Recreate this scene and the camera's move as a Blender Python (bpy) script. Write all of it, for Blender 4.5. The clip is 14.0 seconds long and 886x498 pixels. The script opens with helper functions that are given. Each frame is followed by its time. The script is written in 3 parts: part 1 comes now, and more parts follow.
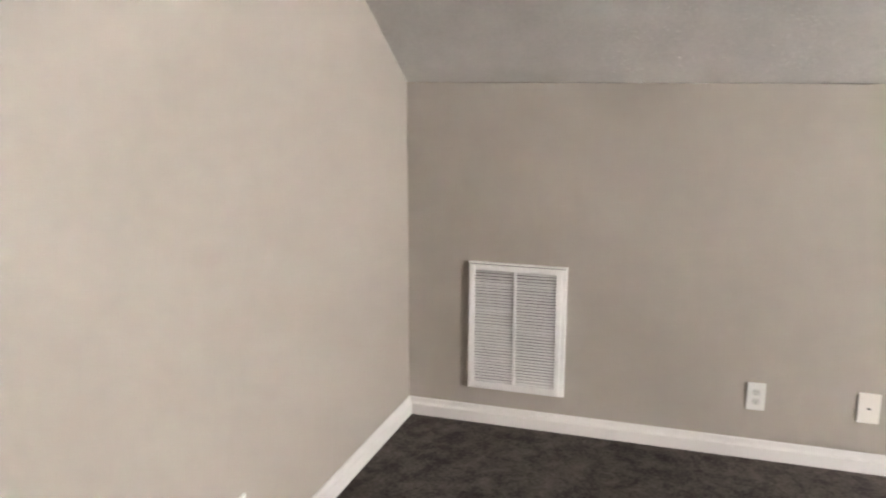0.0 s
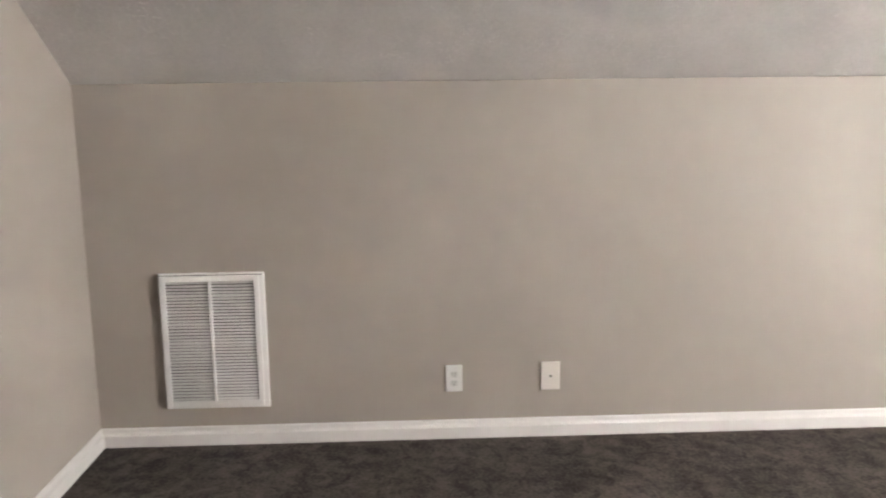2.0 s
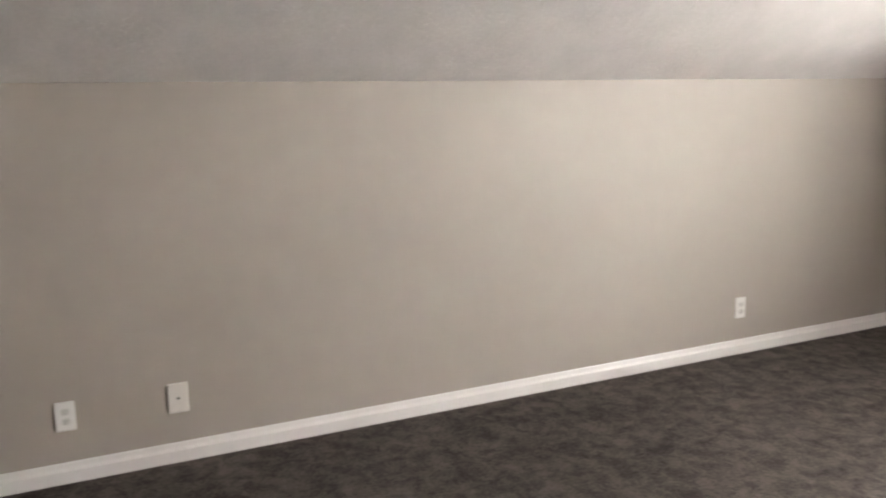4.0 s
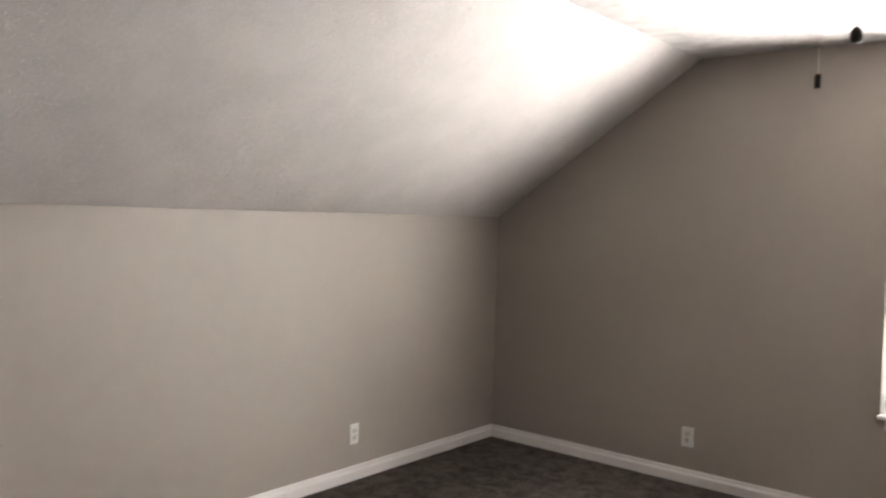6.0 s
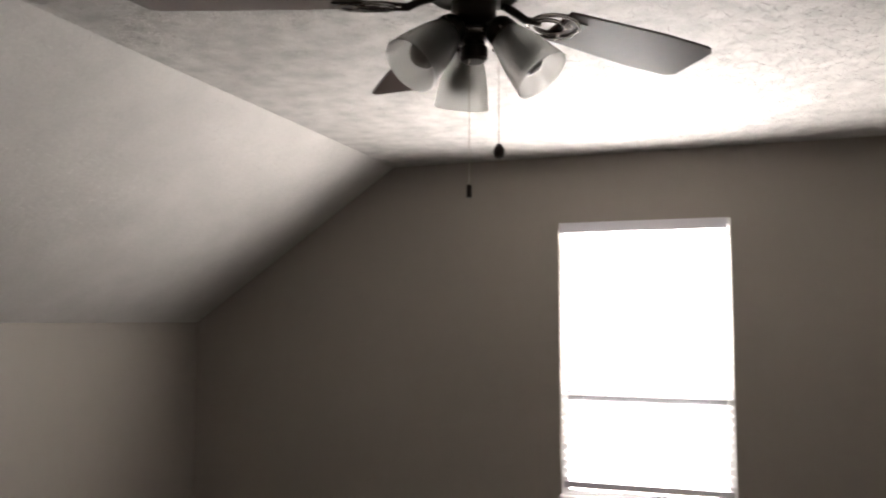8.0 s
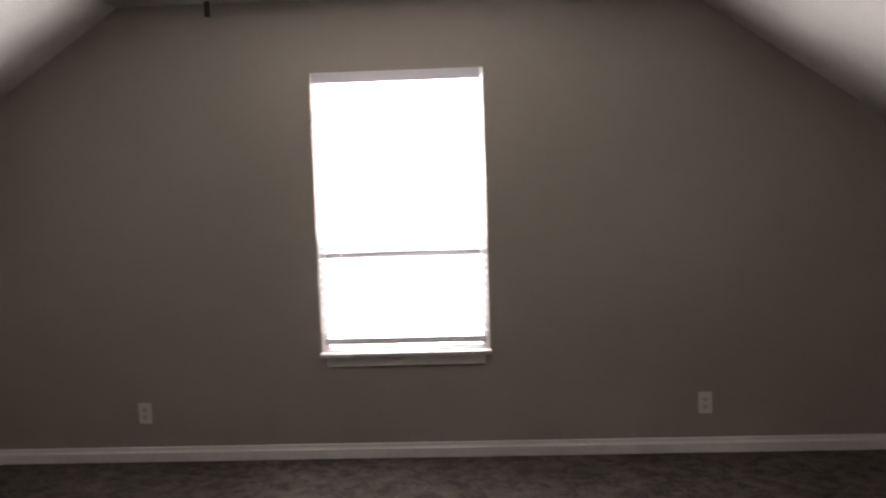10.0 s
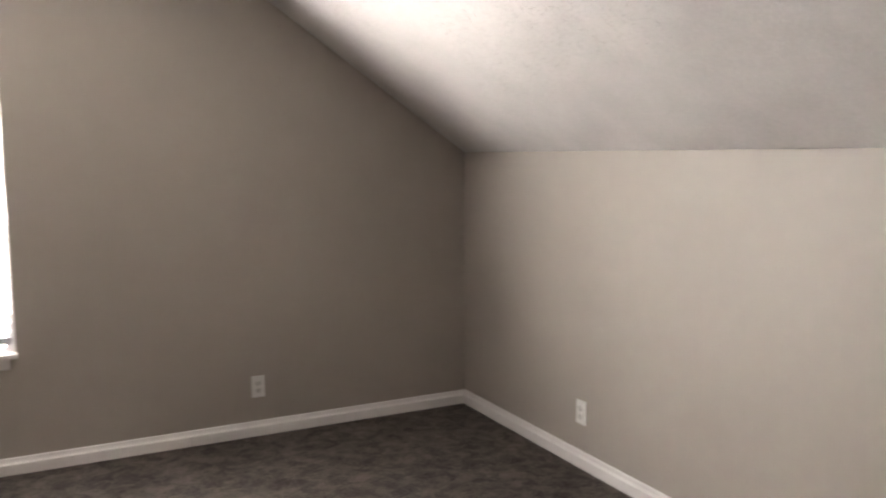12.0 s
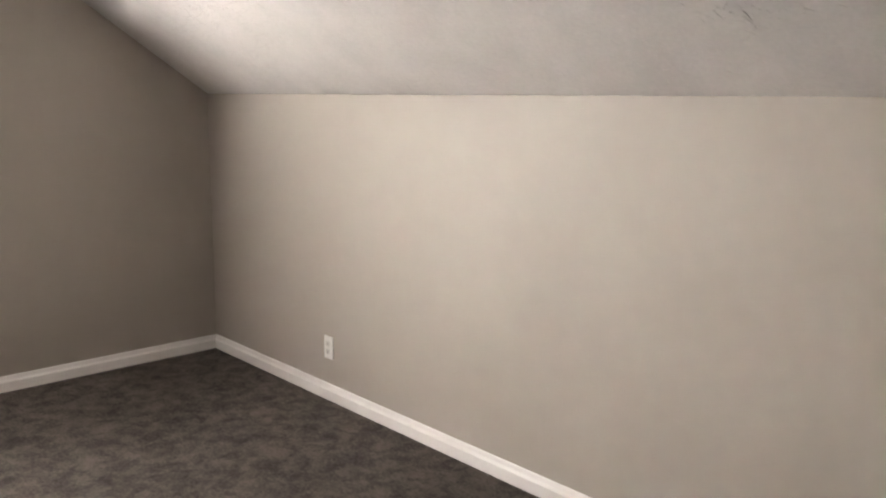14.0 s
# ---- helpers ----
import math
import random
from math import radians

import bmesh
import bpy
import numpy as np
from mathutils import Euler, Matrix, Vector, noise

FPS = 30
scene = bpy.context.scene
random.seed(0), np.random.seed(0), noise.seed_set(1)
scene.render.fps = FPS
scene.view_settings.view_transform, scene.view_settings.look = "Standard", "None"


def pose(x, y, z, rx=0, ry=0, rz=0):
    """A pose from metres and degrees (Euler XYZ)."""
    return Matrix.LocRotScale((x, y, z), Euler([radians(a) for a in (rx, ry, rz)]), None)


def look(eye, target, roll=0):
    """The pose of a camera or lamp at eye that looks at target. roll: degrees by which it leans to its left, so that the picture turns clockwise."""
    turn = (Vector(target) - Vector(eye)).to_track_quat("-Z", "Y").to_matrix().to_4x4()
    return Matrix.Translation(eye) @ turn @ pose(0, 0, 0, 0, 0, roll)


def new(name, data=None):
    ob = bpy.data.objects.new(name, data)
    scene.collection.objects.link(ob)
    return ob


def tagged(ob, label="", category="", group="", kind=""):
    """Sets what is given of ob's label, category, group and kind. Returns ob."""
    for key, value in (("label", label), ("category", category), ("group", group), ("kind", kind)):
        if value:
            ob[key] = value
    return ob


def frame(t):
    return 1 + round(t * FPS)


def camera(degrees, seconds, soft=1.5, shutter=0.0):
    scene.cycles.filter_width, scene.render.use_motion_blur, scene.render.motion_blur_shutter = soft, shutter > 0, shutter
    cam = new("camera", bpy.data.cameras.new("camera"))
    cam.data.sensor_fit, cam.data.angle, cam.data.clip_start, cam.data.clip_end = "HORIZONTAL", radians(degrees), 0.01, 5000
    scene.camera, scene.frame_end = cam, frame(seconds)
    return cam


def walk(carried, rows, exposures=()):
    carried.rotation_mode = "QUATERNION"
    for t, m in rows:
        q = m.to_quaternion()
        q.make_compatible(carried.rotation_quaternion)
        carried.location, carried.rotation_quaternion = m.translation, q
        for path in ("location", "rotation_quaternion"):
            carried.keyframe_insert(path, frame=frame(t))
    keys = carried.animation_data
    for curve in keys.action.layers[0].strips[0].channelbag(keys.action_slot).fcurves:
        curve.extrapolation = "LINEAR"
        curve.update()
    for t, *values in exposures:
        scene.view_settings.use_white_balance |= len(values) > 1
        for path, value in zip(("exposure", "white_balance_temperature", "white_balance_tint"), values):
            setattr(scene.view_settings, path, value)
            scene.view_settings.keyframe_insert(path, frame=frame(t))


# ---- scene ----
# ---- camera and walk ----
cam = camera(56.8, 14.0, soft=2.0, shutter=0.4)
PATH = [
    (0.0, pose(3.349, 1.240, 1.519, 78.17, -0.10, 107.86)),
    (0.5, pose(3.366, 1.264, 1.422, 80.40, -0.41, 102.30)),
    (1.0, pose(3.345, 1.262, 1.415, 80.39, 0.22, 97.28)),
    (1.5, pose(3.314, 1.322, 1.448, 79.34, 0.89, 93.16)),
    (2.0, pose(3.321, 1.324, 1.394, 80.18, 0.71, 87.73)),
    (2.5, pose(3.325, 1.351, 1.351, 81.13, 0.91, 83.54)),
    (3.0, pose(3.300, 1.421, 1.368, 80.81, 1.03, 79.00)),
    (3.5, pose(3.281, 1.473, 1.391, 80.10, 0.86, 71.25)),
    (3.7, pose(3.276, 1.497, 1.404, 79.75, 0.95, 68.52)),
    (5.8, look((3.242, 1.659, 1.509), (1.926, 3.159, 1.377), 1.7)),
    (6.0, look((3.250, 1.672, 1.515), (1.982, 3.216, 1.427), 1.8)),
    (6.5, look((3.270, 1.680, 1.529), (2.130, 3.323, 1.559), 1.4)),
    (7.0, look((3.283, 1.674, 1.529), (2.265, 3.390, 1.661), 1.5)),
    (7.5, pose(3.307, 1.690, 1.525, 95.46, -1.02, 25.38)),
    (8.0, look((3.310, 1.719, 1.519), (2.636, 3.594, 1.692), 0.2)),
    (8.2, look((3.305, 1.732, 1.521), (2.693, 3.631, 1.663), -0.5)),
    (10.3, look((3.245, 1.919, 1.489), (3.292, 3.908, 1.279), -1.2)),
    (10.5, look((3.275, 1.923, 1.494), (3.430, 3.904, 1.266), -0.7)),
    (11.0, look((3.335, 1.953, 1.494), (3.774, 3.891, 1.262), -0.7)),
    (11.5, look((3.349, 1.956, 1.505), (4.022, 3.825, 1.271), -0.8)),
    (12.0, look((3.370, 1.975, 1.486), (4.269, 3.747, 1.257), -0.3)),
    (12.5, look((3.403, 1.995, 1.490), (4.507, 3.647, 1.262), 0.4)),
    (13.0, look((3.436, 1.999, 1.460), (4.665, 3.558, 1.216), 0.9)),
    (13.5, look((3.385, 1.982, 1.477), (4.714, 3.450, 1.195), 1.4)),
    (14.0, pose(3.388, 1.822, 1.474, 79.77, -0.73, -43.17)),
]
EXPOSURES = [(0, 3.00, 6530, 8), (1.0, 3.01, 6550, 8.5), (1.5, 2.91, 6550, 9), (2.5, 2.66, 6560, 9),
             (3.0, 2.67, 6560, 9), (3.5, 2.47, 6560, 8.5), (5.8, 1.86, 6650, 10), (6.0, 1.71, 6650, 10),
             (6.5, 1.14, 6700, 10), (7.0, 0.71, 6700, 10), (7.5, 0.55, 6700, 10), (8.2, 0.61, 6700, 10),
             (10.3, 0.76, 6600, 12), (11.0, 0.91, 6650, 12), (11.5, 1.17, 6700, 12), (12.0, 1.91, 6700, 11),
             (12.5, 1.44, 6750, 11), (13.0, 1.53, 6750, 10), (13.5, 2.11, 6800, 10), (14.0, 2.21, 6800, 10)]
walk(cam, PATH, EXPOSURES)

# ---- sizes of the room, in metres ----
W, Y = 5.662, 6.211          # between the knee walls; between the gable walls
KH, SZ, SX = 1.5, 2.436, 1.381  # knee wall height, flat ceiling height, run of each slope
T = 0.115                    # wall thickness
WX0, WX1, WZ0, WZ1 = 2.380, 3.286, 0.578, 2.060  # window opening
SLAT_TILT = -48              # degrees from level of the blind's slats

# ---- world, sun, daylight ----
world = bpy.data.worlds.new("daylight")
scene.world = world
world.use_nodes = True
wn = world.node_tree
sky = wn.nodes.new("ShaderNodeTexSky")
sky.sky_type, sky.sun_disc = "NISHITA", False
sky.sun_elevation, sky.sun_rotation = radians(52), radians(151)
wn.links.new(sky.outputs["Color"], wn.nodes["Background"].inputs["Color"])
wn.nodes["Background"].inputs["Strength"].default_value = 0.06

sun = new("sun", bpy.data.lights.new("sun", "SUN"))
sun.data.energy, sun.data.angle, sun.data.color = 2.0, radians(0.5), (1.0, 0.95, 0.88)
sun.matrix_world = look((3.0, -5.5, 8.0), (0, 0, 0))

window_light = new("window_light", bpy.data.lights.new("window_light", "AREA"))
window_light.data.shape = "RECTANGLE"
window_light.data.size, window_light.data.size_y = WX1 - WX0 - 0.02, WZ1 - WZ0 - 0.02
window_light.data.energy, window_light.data.color = 70, (1.0, 0.955, 0.94)
window_light.matrix_world = look(((WX0 + WX1) / 2, Y + 0.041, (WZ0 + WZ1) / 2), ((WX0 + WX1) / 2, 0, (WZ0 + WZ1) / 2))

# unseen lamp added outside the window, facing up to brighten the ceiling
up_fill = new("added_up_fill", bpy.data.lights.new("added_up_fill", "AREA"))
up_fill.data.shape = "RECTANGLE"
up_fill.data.size, up_fill.data.size_y = 1.8, 0.42
up_fill.data.energy, up_fill.data.color = 150, (1.0, 0.955, 0.945)
up_fill.matrix_world = pose((WX0 + WX1) / 2, Y + 0.27, 0.42, 180)

# ---- materials ----
def material(name, colour, rough=0.5, metal=0.0, vary=0.06, scale=3.0, bump=0.0, bump_scale=200.0, fine=0.0, spec=0.5):
    """A surface with soft colour variation at two scales and fine relief."""
    m = bpy.data.materials.new(name)
    m.use_nodes = True
    n, l = m.node_tree.nodes, m.node_tree.links
    b = n["Principled BSDF"]
    b.inputs["Roughness"].default_value, b.inputs["Metallic"].default_value = rough, metal
    b.inputs["Specular IOR Level"].default_value = spec
    co = n.new("ShaderNodeTexCoord")
    big, small = n.new("ShaderNodeTexNoise"), n.new("ShaderNodeTexNoise")
    for tex, s in ((big, scale), (small, scale * 14)):
        tex.inputs["Scale"].default_value, tex.inputs["Detail"].default_value = s, 4
        l.new(co.outputs["Object"], tex.inputs["Vector"])
    mix = n.new("ShaderNodeMix")
    mix.data_type = "FLOAT"
    mix.inputs[0].default_value = 0.4
    l.new(big.outputs["Fac"], mix.inputs[2])
    l.new(small.outputs["Fac"], mix.inputs[3])
    ramp = n.new("ShaderNodeValToRGB")
    e = ramp.color_ramp.elements
    e[0].position, e[1].position = 0.3, 0.7
    e[0].color = (*[c * (1 - vary) for c in colour], 1)
    e[1].color = (*[min(1, c * (1 + vary)) for c in colour], 1)
    l.new(mix.outputs[0], ramp.inputs["Fac"])
    l.new(ramp.outputs["Color"], b.inputs["Base Color"])
    if bump:
        t = n.new("ShaderNodeTexNoise")
        t.inputs["Scale"].default_value, t.inputs["Detail"].default_value = bump_scale, 3
        l.new(co.outputs["Object"], t.inputs["Vector"])
        bn = n.new("ShaderNodeBump")
        bn.inputs["Strength"].default_value, bn.inputs["Distance"].default_value = 1.0, bump
        l.new(t.outputs["Fac"], bn.inputs["Height"])
        l.new(bn.outputs["Normal"], b.inputs["Normal"])
    return m


def ceiling_material(name, relief, blobs, mottle, size, sparse=0.585):
    """White paint over hand-stamped drywall mud: flattened blobs, ridges and bits."""
    m = material(name, (0.450, 0.429, 0.408), 0.75, vary=mottle, scale=size)
    n, l = m.node_tree.nodes, m.node_tree.links
    b, co = n["Principled BSDF"], n["Texture Coordinate"]
    warp = n.new("ShaderNodeTexNoise")
    warp.inputs["Scale"].default_value, warp.inputs["Detail"].default_value, warp.inputs["Distortion"].default_value = 26, 6, 0.3
    flat = n.new("ShaderNodeValToRGB")
    flat.color_ramp.elements[0].position, flat.color_ramp.elements[1].position = 0.54, 0.74
    bits = n.new("ShaderNodeTexNoise")
    bits.inputs["Scale"].default_value, bits.inputs["Detail"].default_value = 95, 5
    ridge = n.new("ShaderNodeValToRGB")
    ridge.color_ramp.elements[0].position, ridge.color_ramp.elements[1].position = sparse, sparse + 0.08
    for t in (warp, bits):
        l.new(co.outputs["Object"], t.inputs["Vector"])
    l.new(warp.outputs["Fac"], flat.inputs["Fac"])
    l.new(bits.outputs["Fac"], ridge.inputs["Fac"])
    add = n.new("ShaderNodeMath")
    add.operation = "MULTIPLY_ADD"
    add.inputs[1].default_value = 1.8
    l.new(ridge.outputs["Color"], add.inputs[0])
    soft = n.new("ShaderNodeMath")
    soft.operation = "MULTIPLY"
    soft.inputs[1].default_value = blobs
    l.new(flat.outputs["Color"], soft.inputs[0])
    l.new(soft.outputs[0], add.inputs[2])
    bn = n.new("ShaderNodeBump")
    bn.inputs["Strength"].default_value, bn.inputs["Distance"].default_value = 1.0, relief
    l.new(add.outputs[0], bn.inputs["Height"])
    l.new(bn.outputs["Normal"], b.inputs["Normal"])
    return m


def carpet_material():
    """Dark grey-brown cut pile with lighter brushed patches."""
    m = bpy.data.materials.new("carpet_pile")
    m.use_nodes = True
    n, l = m.node_tree.nodes, m.node_tree.links
    b = n["Principled BSDF"]
    b.inputs["Roughness"].default_value, b.inputs["Specular IOR Level"].default_value = 0.95, 0.1
    b.inputs["Sheen Weight"].default_value, b.inputs["Sheen Roughness"].default_value = 0.0, 0.5
    co = n.new("ShaderNodeTexCoord")
    sc = ((4.0, 2, 0.15), (13.0, 5, 0.36), (75.0, 3, 0.32), (190.0, 2, 0.17))
    out = None
    for s, d, w in sc:
        t = n.new("ShaderNodeTexNoise")
        t.inputs["Scale"].default_value, t.inputs["Detail"].default_value = s, d
        t.inputs["Distortion"].default_value = 0.6
        l.new(co.outputs["Object"], t.inputs["Vector"])
        a = n.new("ShaderNodeMath")
        a.operation = "MULTIPLY_ADD"
        a.inputs[1].default_value = w
        l.new(t.outputs["Fac"], a.inputs[0])
        if out:
            l.new(out, a.inputs[2])
        else:
            a.inputs[2].default_value = 0
        out = a.outputs[0]
    ramp = n.new("ShaderNodeValToRGB")
    e = ramp.color_ramp.elements
    e[0].position, e[0].color = 0.41, (0.033, 0.0284, 0.0252, 1)
    e[1].position, e[1].color = 0.60, (0.108, 0.0925, 0.0815, 1)
    l.new(out, ramp.inputs["Fac"])
    l.new(ramp.outputs["Color"], b.inputs["Base Color"])
    bn = n.new("ShaderNodeBump")
    bn.inputs["Strength"].default_value, bn.inputs["Distance"].default_value = 1.0, 0.004
    l.new(out, bn.inputs["Height"])
    l.new(bn.outputs["Normal"], b.inputs["Normal"])
    return m


def glass_material(name, rough, colour=(1, 1, 1)):
    m = bpy.data.materials.new(name)
    m.use_nodes = True
    b = m.node_tree.nodes["Principled BSDF"]
    b.inputs["Transmission Weight"].default_value, b.inputs["Roughness"].default_value = 1.0, rough
    b.inputs["Base Color"].default_value, b.inputs["IOR"].default_value = (*colour, 1), 1.45
    return m


def translucent(m, share):
    """Lets a share of the light through a thin plastic piece, scattered."""
    n, l = m.node_tree.nodes, m.node_tree.links
    t, mix = n.new("ShaderNodeBsdfTranslucent"), n.new("ShaderNodeMixShader")
    t.inputs["Color"].default_value = (0.8, 0.79, 0.8, 1)
    mix.inputs[0].default_value = share
    l.new(n["Principled BSDF"].outputs[0], mix.inputs[1])
    l.new(t.outputs[0], mix.inputs[2])
    l.new(mix.outputs[0], n["Material Output"].inputs["Surface"])
    return m


WALL = material("greige_wall_paint", (0.307, 0.274, 0.242), 0.6, vary=0.025, scale=1.2, bump=0.0006, bump_scale=170)
CEIL = ceiling_material("lightly_textured_slope_paint", 0.0024, 0.30, 0.10, 5.0, 0.635)
CEIL_FLAT = ceiling_material("stamped_texture_ceiling_paint", 0.0040, 0.70, 0.32, 11.0, 0.595)
TRIM = material("white_trim_paint", (0.61, 0.592, 0.58), 0.35, vary=0.03, scale=4, bump=0.0002, bump_scale=90)
CARPET = carpet_material()
PLASTIC = material("white_plastic", (0.61, 0.605, 0.592), 0.35, vary=0.02, scale=8)
SOCKET = material("pale_grey_plastic", (0.50, 0.495, 0.482), 0.35, vary=0.02, scale=8)
IVORY = material("ivory_plastic", (0.62, 0.585, 0.545), 0.35, vary=0.02, scale=8)
DARK = material("dark_slot", (0.03, 0.028, 0.026), 0.6)
SCREW = material("painted_screw", (0.62, 0.61, 0.59), 0.35, metal=0.3)
GRILLE = material("white_enamelled_steel", (0.66, 0.65, 0.637), 0.4, vary=0.05, scale=6)
# near-black colour puts the shade between the louvres into the filter
FILTER = material("shade_dark_filter", (0.07, 0.066, 0.062), 0.9, vary=0.2, scale=12)
# white vinyl rails coloured grey, so their backlit shade is in the paint
SHADED_RAIL = material("vinyl_rail_shaded_in_colour", (0.30, 0.29, 0.305), 0.5, vary=0.05)
VINYL = material("white_vinyl", (0.80, 0.79, 0.79), 0.4, vary=0.02)
SLAT = translucent(material("white_blind_slat", (0.80, 0.80, 0.80), 0.45, vary=0.02), 0.42)
VALANCE = translucent(material("pale_grey_valance", (0.66, 0.64, 0.69), 0.45, vary=0.02), 0.09)
FOOT = material("pale_grey_blind_rail", (0.58, 0.56, 0.60), 0.45, vary=0.03)
CORD = material("white_cord", (0.75, 0.75, 0.73), 0.8)
PANE = glass_material("clear_pane", 0.0)
BRONZE = material("oil_rubbed_bronze", (0.030, 0.022, 0.018), 0.32, metal=0.7, vary=0.2, scale=9)
NICKEL = material("polished_edge_metal", (0.72, 0.68, 0.65), 0.22, metal=1.0)
BLADE = material("dark_walnut_veneer", (0.042, 0.018, 0.014), 0.30, vary=0.3, scale=7, spec=0.14)
FROST = glass_material("frosted_glass", 0.5, (0.70, 0.695, 0.68))
BULB = material("frosted_white_bulb", (0.55, 0.55, 0.54), 0.3)
CHAIN = material("antique_brass_chain", (0.55, 0.50, 0.44), 0.35, metal=0.6)
GRASS = material("pale_dry_lawn", (0.22, 0.22, 0.12), 0.95, vary=0.3, scale=0.6)


# ---- mesh helpers ----
def finish(bm, name, mat, smooth=False):
    me = bpy.data.meshes.new(name)
    bmesh.ops.recalc_face_normals(bm, faces=bm.faces)
    bm.to_mesh(me)
    bm.free()
    me.materials.append(mat)
    if smooth:
        me.polygons.foreach_set("use_smooth", [True] * len(me.polygons))
        me.set_sharp_from_angle(angle=radians(35))
    return me


def part(name, bm, mat, parent=None, label="", smooth=False, at=None):
    """Links a bmesh (or a ready mesh) as one mesh object under a thing or a part."""
    me = bm if isinstance(bm, bpy.types.Mesh) else finish(bm, name, mat, smooth)
    ob = new(name, me)
    if at is not None:
        ob.matrix_basis = at
    if parent:
        ob.parent = parent
    if label:
        tagged(ob, label)
    return ob


def thing(name, place, label, category, group="", kind=""):
    """An Empty at the base of a thing."""
    ob = new(name)
    ob.empty_display_size = 0.05
    ob.matrix_basis = place
    return tagged(ob, label, category, group, kind)


def box(lo, hi, bevel=0.0, bm=None, segments=1):
    bm = bm or bmesh.new()
    c = [(a + b) / 2 for a, b in zip(lo, hi)]
    r = bmesh.ops.create_cube(bm, size=1.0, matrix=Matrix.Translation(c) @ Matrix.Diagonal((*[b - a for a, b in zip(lo, hi)], 1)))
    if bevel:
        edges = list({e for v in r["verts"] for e in v.link_edges})
        bmesh.ops.bevel(bm, geom=edges, offset=bevel, segments=segments, affect="EDGES", profile=0.6)
    return bm


def lathe(profile, steps=32, bm=None):
    """Turns (radius, height) pairs about z."""
    bm = bm or bmesh.new()
    rings = []
    for r, z in profile:
        rings.append([bm.verts.new((r * math.cos(2 * math.pi * i / steps), r * math.sin(2 * math.pi * i / steps), z)) for i in range(steps)] if r > 1e-5 else [bm.verts.new((0, 0, z))])
    for a, b in zip(rings, rings[1:]):
        for i in range(steps):
            j = (i + 1) % steps
            if len(a) == 1 and len(b) == 1:
                continue
            if len(a) == 1:
                bm.faces.new((a[0], b[i], b[j]))
            elif len(b) == 1:
                bm.faces.new((a[i], a[j], b[0]))
            else:
                bm.faces.new((a[i], a[j], b[j], b[i]))
    return bm


def prism(outline, lo, hi, axis="y"):
    """A closed outline of (a, b) pairs drawn out along an axis."""
    bm = bmesh.new()
    put = {"y": lambda a, b, c: (a, c, b), "x": lambda a, b, c: (c, a, b), "z": lambda a, b, c: (a, b, c)}[axis]
    ends = [[bm.verts.new(put(a, b, c)) for a, b in outline] for c in (lo, hi)]
    k = len(outline)
    for i in range(k):
        bm.faces.new((ends[0][i], ends[0][(i + 1) % k], ends[1][(i + 1) % k], ends[1][i]))
    bm.faces.new(ends[0])
    bm.faces.new(ends[1][::-1])
    return bm


def tube(points, radius, steps=8, bm=None):
    """A round bar along a line of points."""
    bm = bm or bmesh.new()
    pts = [Vector(p) for p in points]
    rings = []
    for i, p in enumerate(pts):
        d = (pts[min(i + 1, len(pts) - 1)] - pts[max(i - 1, 0)]).normalized()
        side = d.cross(Vector((0, 0, 1)) if abs(d.z) < 0.9 else Vector((1, 0, 0))).normalized()
        up = side.cross(d)
        rings.append([bm.verts.new(p + radius * (math.cos(a) * side + math.sin(a) * up)) for a in [2 * math.pi * k / steps for k in range(steps)]])
    for a, b in zip(rings, rings[1:]):
        for i in range(steps):
            bm.faces.new((a[i], a[(i + 1) % steps], b[(i + 1) % steps], b[i]))
    bm.faces.new(rings[0][::-1])
    bm.faces.new(rings[-1])
    return bm


def structure(name, bm, mat, label, category, smooth=False):
    return tagged(part(name, bm, mat, smooth=smooth), label, category, kind="structure")


# ---- the room ----
def gable():
    """A gable wall's outline."""
    lift = 0.004
    top = [(W, KH + lift), (W - SX, SZ + lift), (SX, SZ + lift), (0, KH + lift)]
    return [(0, -0.1), (W, -0.1)] + top


def knee_wall(back, core, face, seed):
    """A low wall whose drywall face stops unevenly a few millimetres short of the slope."""
    bm = box((min(back, core), -T, -0.1), (max(back, core), Y + T, KH))
    rng = random.Random(seed)
    y, top = 0.0, []
    while y < Y:
        top.append((y, KH - rng.choice((0.0012, 0.0022, 0.0034, 0.0044))))
        y += rng.uniform(0.06, 0.3)
    top.append((Y, KH - 0.002))
    outline = [(0.0, -0.1), (Y, -0.1)] + top[::-1]
    lo, hi = min(core, face), max(core, face)
    ends = [[bm.verts.new((x, a, b)) for a, b in outline] for x in (lo, hi)]
    k = len(outline)
    for i in range(k):
        bm.faces.new((ends[0][i], ends[0][(i + 1) % k], ends[1][(i + 1) % k], ends[1][i]))
    bm.faces.new(ends[0])
    bm.faces.new(ends[1][::-1])
    return bm


structure("wall_west", knee_wall(-T, -0.02, 0.0, 3), WALL, "low greige painted knee wall with white baseboard", "wall")
structure("wall_east", knee_wall(W + T, W + 0.02, W, 8), WALL, "low greige painted knee wall under the sloped ceiling", "wall")
structure("wall_south", prism(gable(), -T, 0), WALL, "greige painted gable wall facing the window", "wall")


